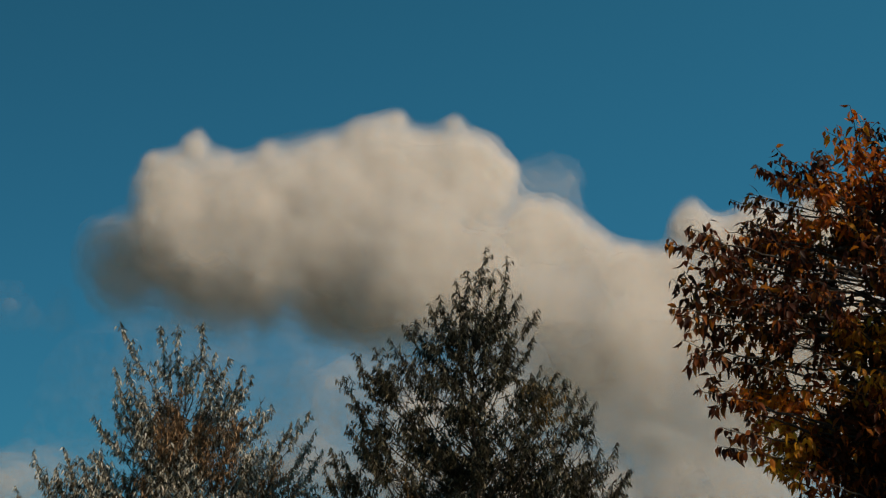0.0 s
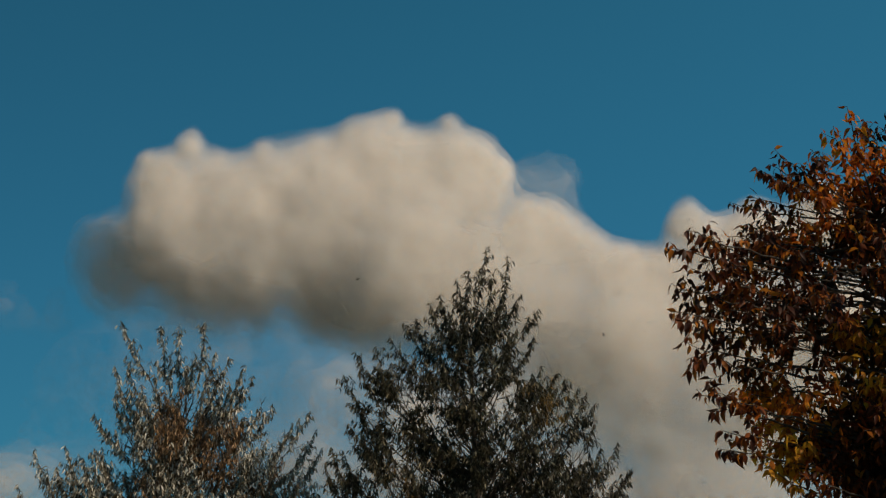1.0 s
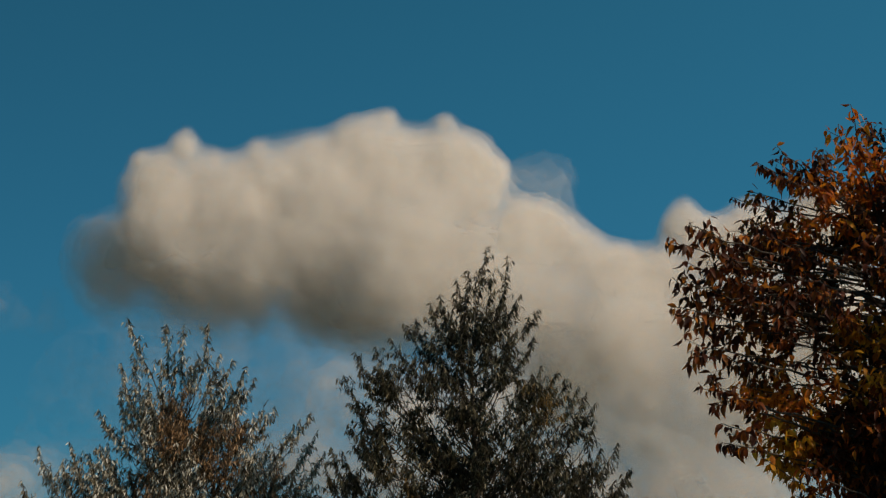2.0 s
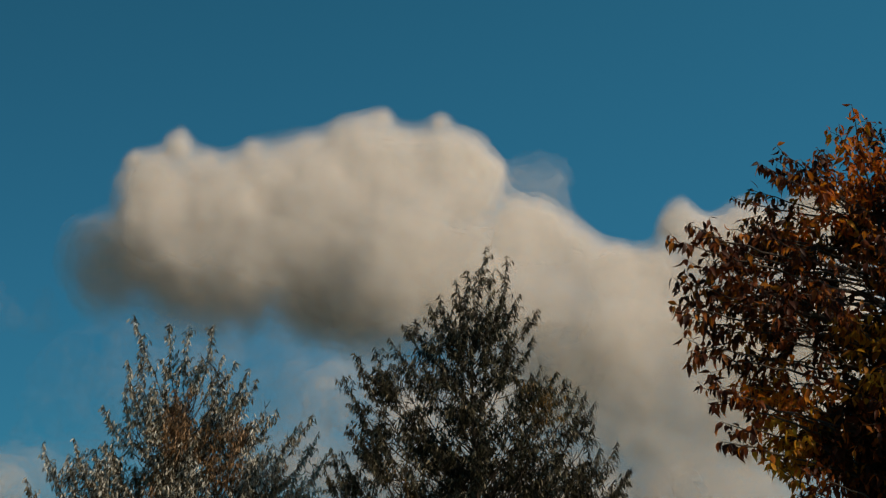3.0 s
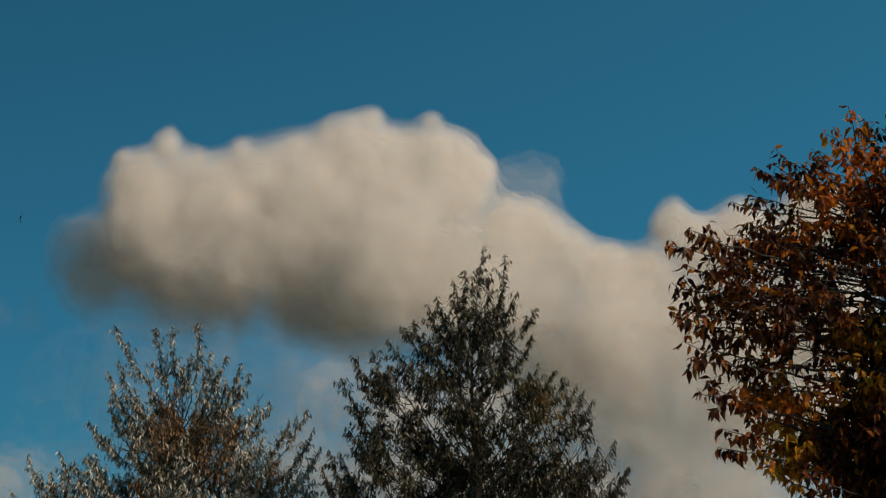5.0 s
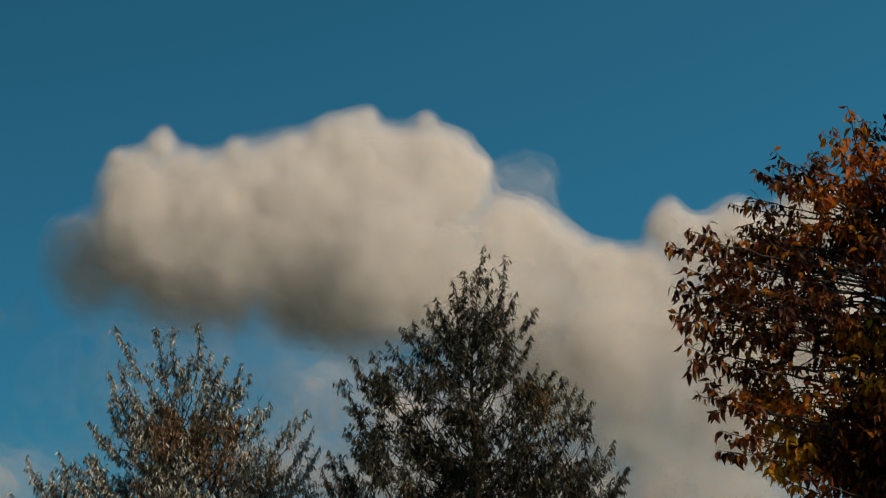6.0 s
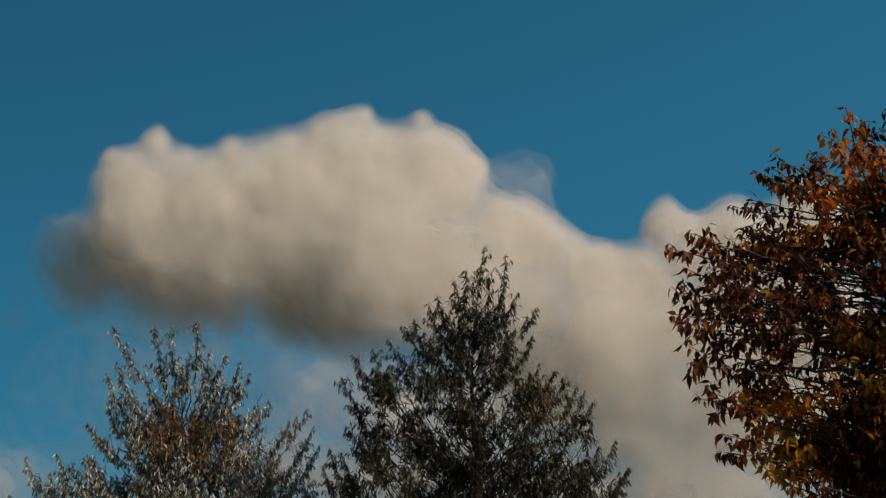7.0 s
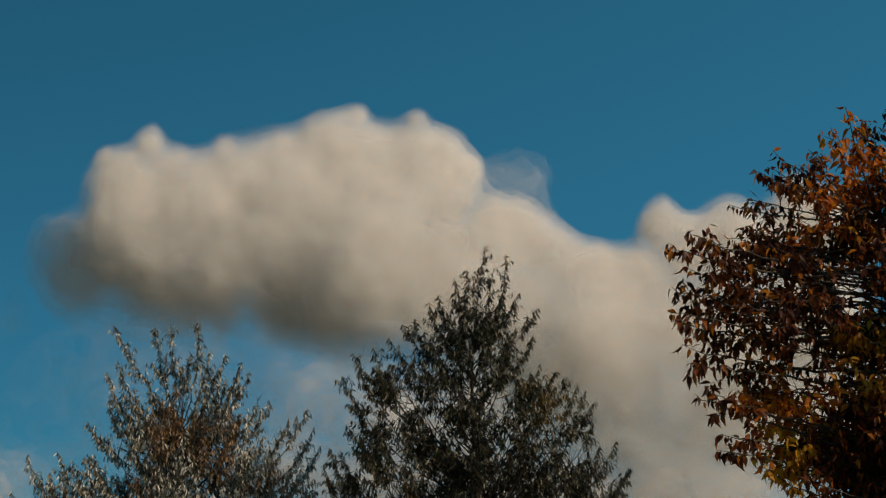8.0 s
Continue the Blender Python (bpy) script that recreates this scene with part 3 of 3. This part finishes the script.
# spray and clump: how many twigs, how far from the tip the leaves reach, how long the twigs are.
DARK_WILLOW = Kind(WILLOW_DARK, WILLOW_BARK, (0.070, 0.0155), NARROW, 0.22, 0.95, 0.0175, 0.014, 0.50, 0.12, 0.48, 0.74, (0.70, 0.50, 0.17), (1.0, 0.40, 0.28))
PALE_WILLOW = Kind(WILLOW_PALE, WILLOW_BARK, (0.068, 0.0155), NARROW, 0.22, 1.0, 0.0175, 0.013, 0.46, 0.16, 0.40, 0.78, (0.85, 0.58, 0.15), (0.95, 0.42, 0.28))
ORANGE = Kind(AUTUMN_BROWN, GREY_BARK, (0.092, 0.036), BROAD, 0.34, 0.75, 0.029, 0.020, 0.75, 0.06, 0.9, 0.66, (0.35, 0.42, 0.20), (0.8, 0.44, 0.33))

ground()
# The two warm spots of this crown are sunlit limbs, painted by leaf colour.
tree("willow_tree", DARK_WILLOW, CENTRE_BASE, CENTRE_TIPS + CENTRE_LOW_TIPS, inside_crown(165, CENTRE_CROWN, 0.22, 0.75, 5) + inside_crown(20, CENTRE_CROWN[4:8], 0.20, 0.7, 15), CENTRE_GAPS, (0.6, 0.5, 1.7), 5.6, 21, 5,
     "dark green willow tree with narrow drooping leaves", [(-0.92, 0.0, 4.35, 0.25, WILLOW_SUNLIT), (0.6, 0.0, 5.0, 0.28, WILLOW_SUNLIT)])
tree("willow_tree", PALE_WILLOW, LEFT_BASE, LEFT_TIPS + LEFT_INNER_TIPS, inside_crown(140, LEFT_CROWN, 0.22, 0.7, 6) + inside_crown(35, LEFT_CROWN[2:6], 0.22, 0.7, 16), LEFT_GAPS, (0.65, 0.5, 1.7), 5.0, 34, 5,
     "silvery olive willow tree with pale sunlit leaves", [(-0.1, 0.0, 5.05, 0.36, WILLOW_RUSTY), (0.5, 0.0, 4.85, 0.36, WILLOW_RUSTY), (-0.5, 0.0, 4.5, 0.3, WILLOW_RUSTY), (1.1, 0.0, 4.4, 0.3, WILLOW_RUSTY)])
# Orange and yellow places are sunlit boughs, painted through their leaf colour.
orange_tree = tree("autumn_tree", ORANGE, RIGHT_BASE, RIGHT_TIPS + RIGHT_LOW_TIPS + FAR_SIDE_TIPS, inside_crown(165, RIGHT_CROWN, 0.26, 0.7, 7) + inside_crown(55, RIGHT_CROWN[9:], 0.20, 0.6, 17), RIGHT_GAPS, (0.15, 0.05, 1.7), 5.6, 55, 3,
     "autumn tree with orange and brown leaves in shade", [(-0.73, -0.2, 5.64, 0.30, SUNLIT_ORANGE), (-0.1, -0.2, 6.1, 0.45, SUNLIT_ORANGE), (-0.30, -0.4, 4.34, 0.32, SUNLIT_YELLOW),
                                                           (-1.18, -0.2, 4.0, 0.30, SUNLIT_ORANGE), (-1.10, -0.2, 3.76, 0.24, SUNLIT_YELLOW), (-0.72, -0.4, 4.02, 0.2, SUNLIT_YELLOW)])
# Added out of view: a second tree that only shades the lower autumn tree.
copy_thing(orange_tree, pose(RIGHT_BASE[0] + 3.6, RIGHT_BASE[1] - 2.9, 0, 0, 0, 140))


# ---- leaves blown by the wind ----
def blown_leaf(label, length, material):
    v, f = blade(length, length * 0.44, 0.4, 0.3, BROAD)
    v = v - v.mean(0)
    stalk = tube(np.array([(-0.79, 0, 0.126), (-0.63, 0, 0.126), (-0.47, 0, 0.115)]) * length, [0.0012, 0.0013, 0.0014], 4)
    v, f = joined([(v, f), stalk])
    return tagged(new("blown_leaf", array_mesh("blown_leaf", v, f, material)), label, "leaf", "leaves in the wind")


falling = blown_leaf("brown dry leaf tumbling down past the willow", 0.085, AUTUMN_BROWN)
quick = blown_leaf("pale dry leaf blown quickly downwards", 0.055, WILLOW_PALE)
rising = blown_leaf("dark dry leaf lifted by the wind", 0.085, AUTUMN_BROWN)


# ---- what moves ----
def at_ray(x, y, distance):
    """The place at that distance from the eye; x, y: how far right and up, as shares of the distance along the line of sight."""
    return pose(*EYE, 90 + TILT) @ Vector((x * distance, y * distance, -distance))


# How far a tip sways to the right in the wind (seconds, metres).
SWAY_LEFT = [(0.0, 0.0), (0.5, -0.004), (1.0, 0.008), (1.5, 0.03), (1.8, 0.06), (2.3, 0.125), (2.7, 0.165), (3.0, 0.165), (3.5, 0.13), (3.8, 0.06), (4.0, 0.005), (4.5, -0.07), (5.2, -0.085),
             (6.0, -0.08), (6.5, -0.098), (7.0, -0.11), (7.5, -0.115), (8.0, -0.097)]
SWAY_CENTRE = [(0.0, 0.0), (1.0, 0.008), (1.5, 0.008), (3.0, 0.0), (3.5, -0.017), (4.5, -0.025), (5.3, -0.036), (6.0, -0.04), (6.5, -0.034), (7.0, -0.022), (8.0, -0.012)]
SWAY_RIGHT = [(0.0, 0.0), (0.5, -0.024), (1.0, -0.034), (1.5, 0.0), (1.9, 0.02), (2.5, 0.0), (3.0, 0.045), (3.5, -0.03), (4.0, -0.04), (4.5, -0.016), (5.2, -0.02), (6.0, -0.034), (6.5, -0.046),
              (7.0, -0.05), (8.0, -0.05)]

# Paths of the blown leaves (seconds, right, up), as shares of the distance.
FALL = [
    (0.000, 0.264, 0.046), (0.300, 0.187, 0.000), (0.400, 0.170, -0.016), (0.500, 0.156, -0.030), (0.600, 0.144, -0.041),
    (0.700, 0.138, -0.050), (0.800, 0.136, -0.057), (0.900, 0.128, -0.058), (1.000, 0.118, -0.062), (1.100, 0.105, -0.070),
    (1.200, 0.087, -0.082), (1.300, 0.065, -0.099), (1.600, 0.007, -0.174), (1.900, -0.051, -0.252),
]
QUICK = [
    (0.000, 0.189, 0.349), (0.500, 0.079, 0.220), (0.600, 0.052, 0.116), (0.700, 0.019, 0.046), (0.800, -0.008, 0.009),
    (0.900, -0.032, -0.007), (1.000, -0.063, -0.022), (1.100, -0.092, -0.040), (1.200, -0.116, -0.062), (1.600, -0.221, -0.149),
    (2.000, -0.325, -0.252),
]
RISE = [
    (0.000, -0.010, -0.273), (3.300, -0.010, -0.190), (3.700, -0.058, -0.091), (3.800, -0.070, -0.074), (3.900, -0.083, -0.060),
    (4.000, -0.094, -0.043), (4.100, -0.106, -0.028), (4.200, -0.120, -0.019), (4.300, -0.137, -0.012), (4.400, -0.155, -0.002),
    (4.500, -0.177, 0.005), (4.600, -0.200, 0.010), (4.700, -0.227, 0.015), (5.100, -0.337, 0.025), (5.500, -0.449, 0.034),
]


def tumble(thing, path, distance, spin, first):
    rows = []
    t0, t1 = path[0][0], path[-1][0]
    times = [k / 15 for k in range(121)]
    ts, xs, ys = zip(*path)
    for t in times:
        p = at_ray(float(np.interp(t, ts, xs)), float(np.interp(t, ts, ys)), distance)
        turn = np.clip(t, t0, t1)
        rows.append((t, pose(*p, first[0] + spin[0] * turn, first[1] + spin[1] * turn, first[2] + spin[2] * turn)))
    walk(thing, rows)


def motions():
    walk(cumulus, [(0.0, aloft(1500.0)), (8.0, aloft(1454.0, -40.0, 0.8))])
    walk(bank, [(0.0, aloft(2400.0)), (8.0, aloft(2345.0, -38.0, 0.0))])
    sways = {"willow_tree": SWAY_CENTRE, "left": SWAY_LEFT, "autumn_tree": SWAY_RIGHT}
    times = np.arange(0, 8.01, 0.4)
    for name, limb, start, tip, phase, gain in BOUGHS:
        left = limb.parent.location.x < -1
        ts, ds = zip(*sways["left" if left else name])
        reach = tip - start
        length = max(0.5, float(np.linalg.norm(reach)))
        if left:
            gain = gain * (0.75 - 0.35 * np.clip(tip[0] / 1.2, -1, 1))
        shiver = {"left": 0.25, "willow_tree": 0.06, "autumn_tree": 0.3}["left" if left else name]
        rows = []
        for t in times:
            a = math.degrees(gain * float(np.interp(t, ts, ds)) / length)
            a += shiver * (math.sin(5.1 * t * gain + phase) - math.sin(phase))
            b = 0.7 * shiver * (math.sin(6.3 * t * gain + 2 * phase) - math.sin(2 * phase))
            rows.append((float(t), pose(*start, b, a, 0)))
        walk(limb, rows)
    tumble(falling, FALL, 12.0, (410, 950, 260), (20, 0, 40))
    tumble(quick, QUICK, 12.5, (700, 850, 500), (0, 30, 0))
    tumble(rising, RISE, 12.5, (560, 800, 300), (0, 10, 80))


motions()
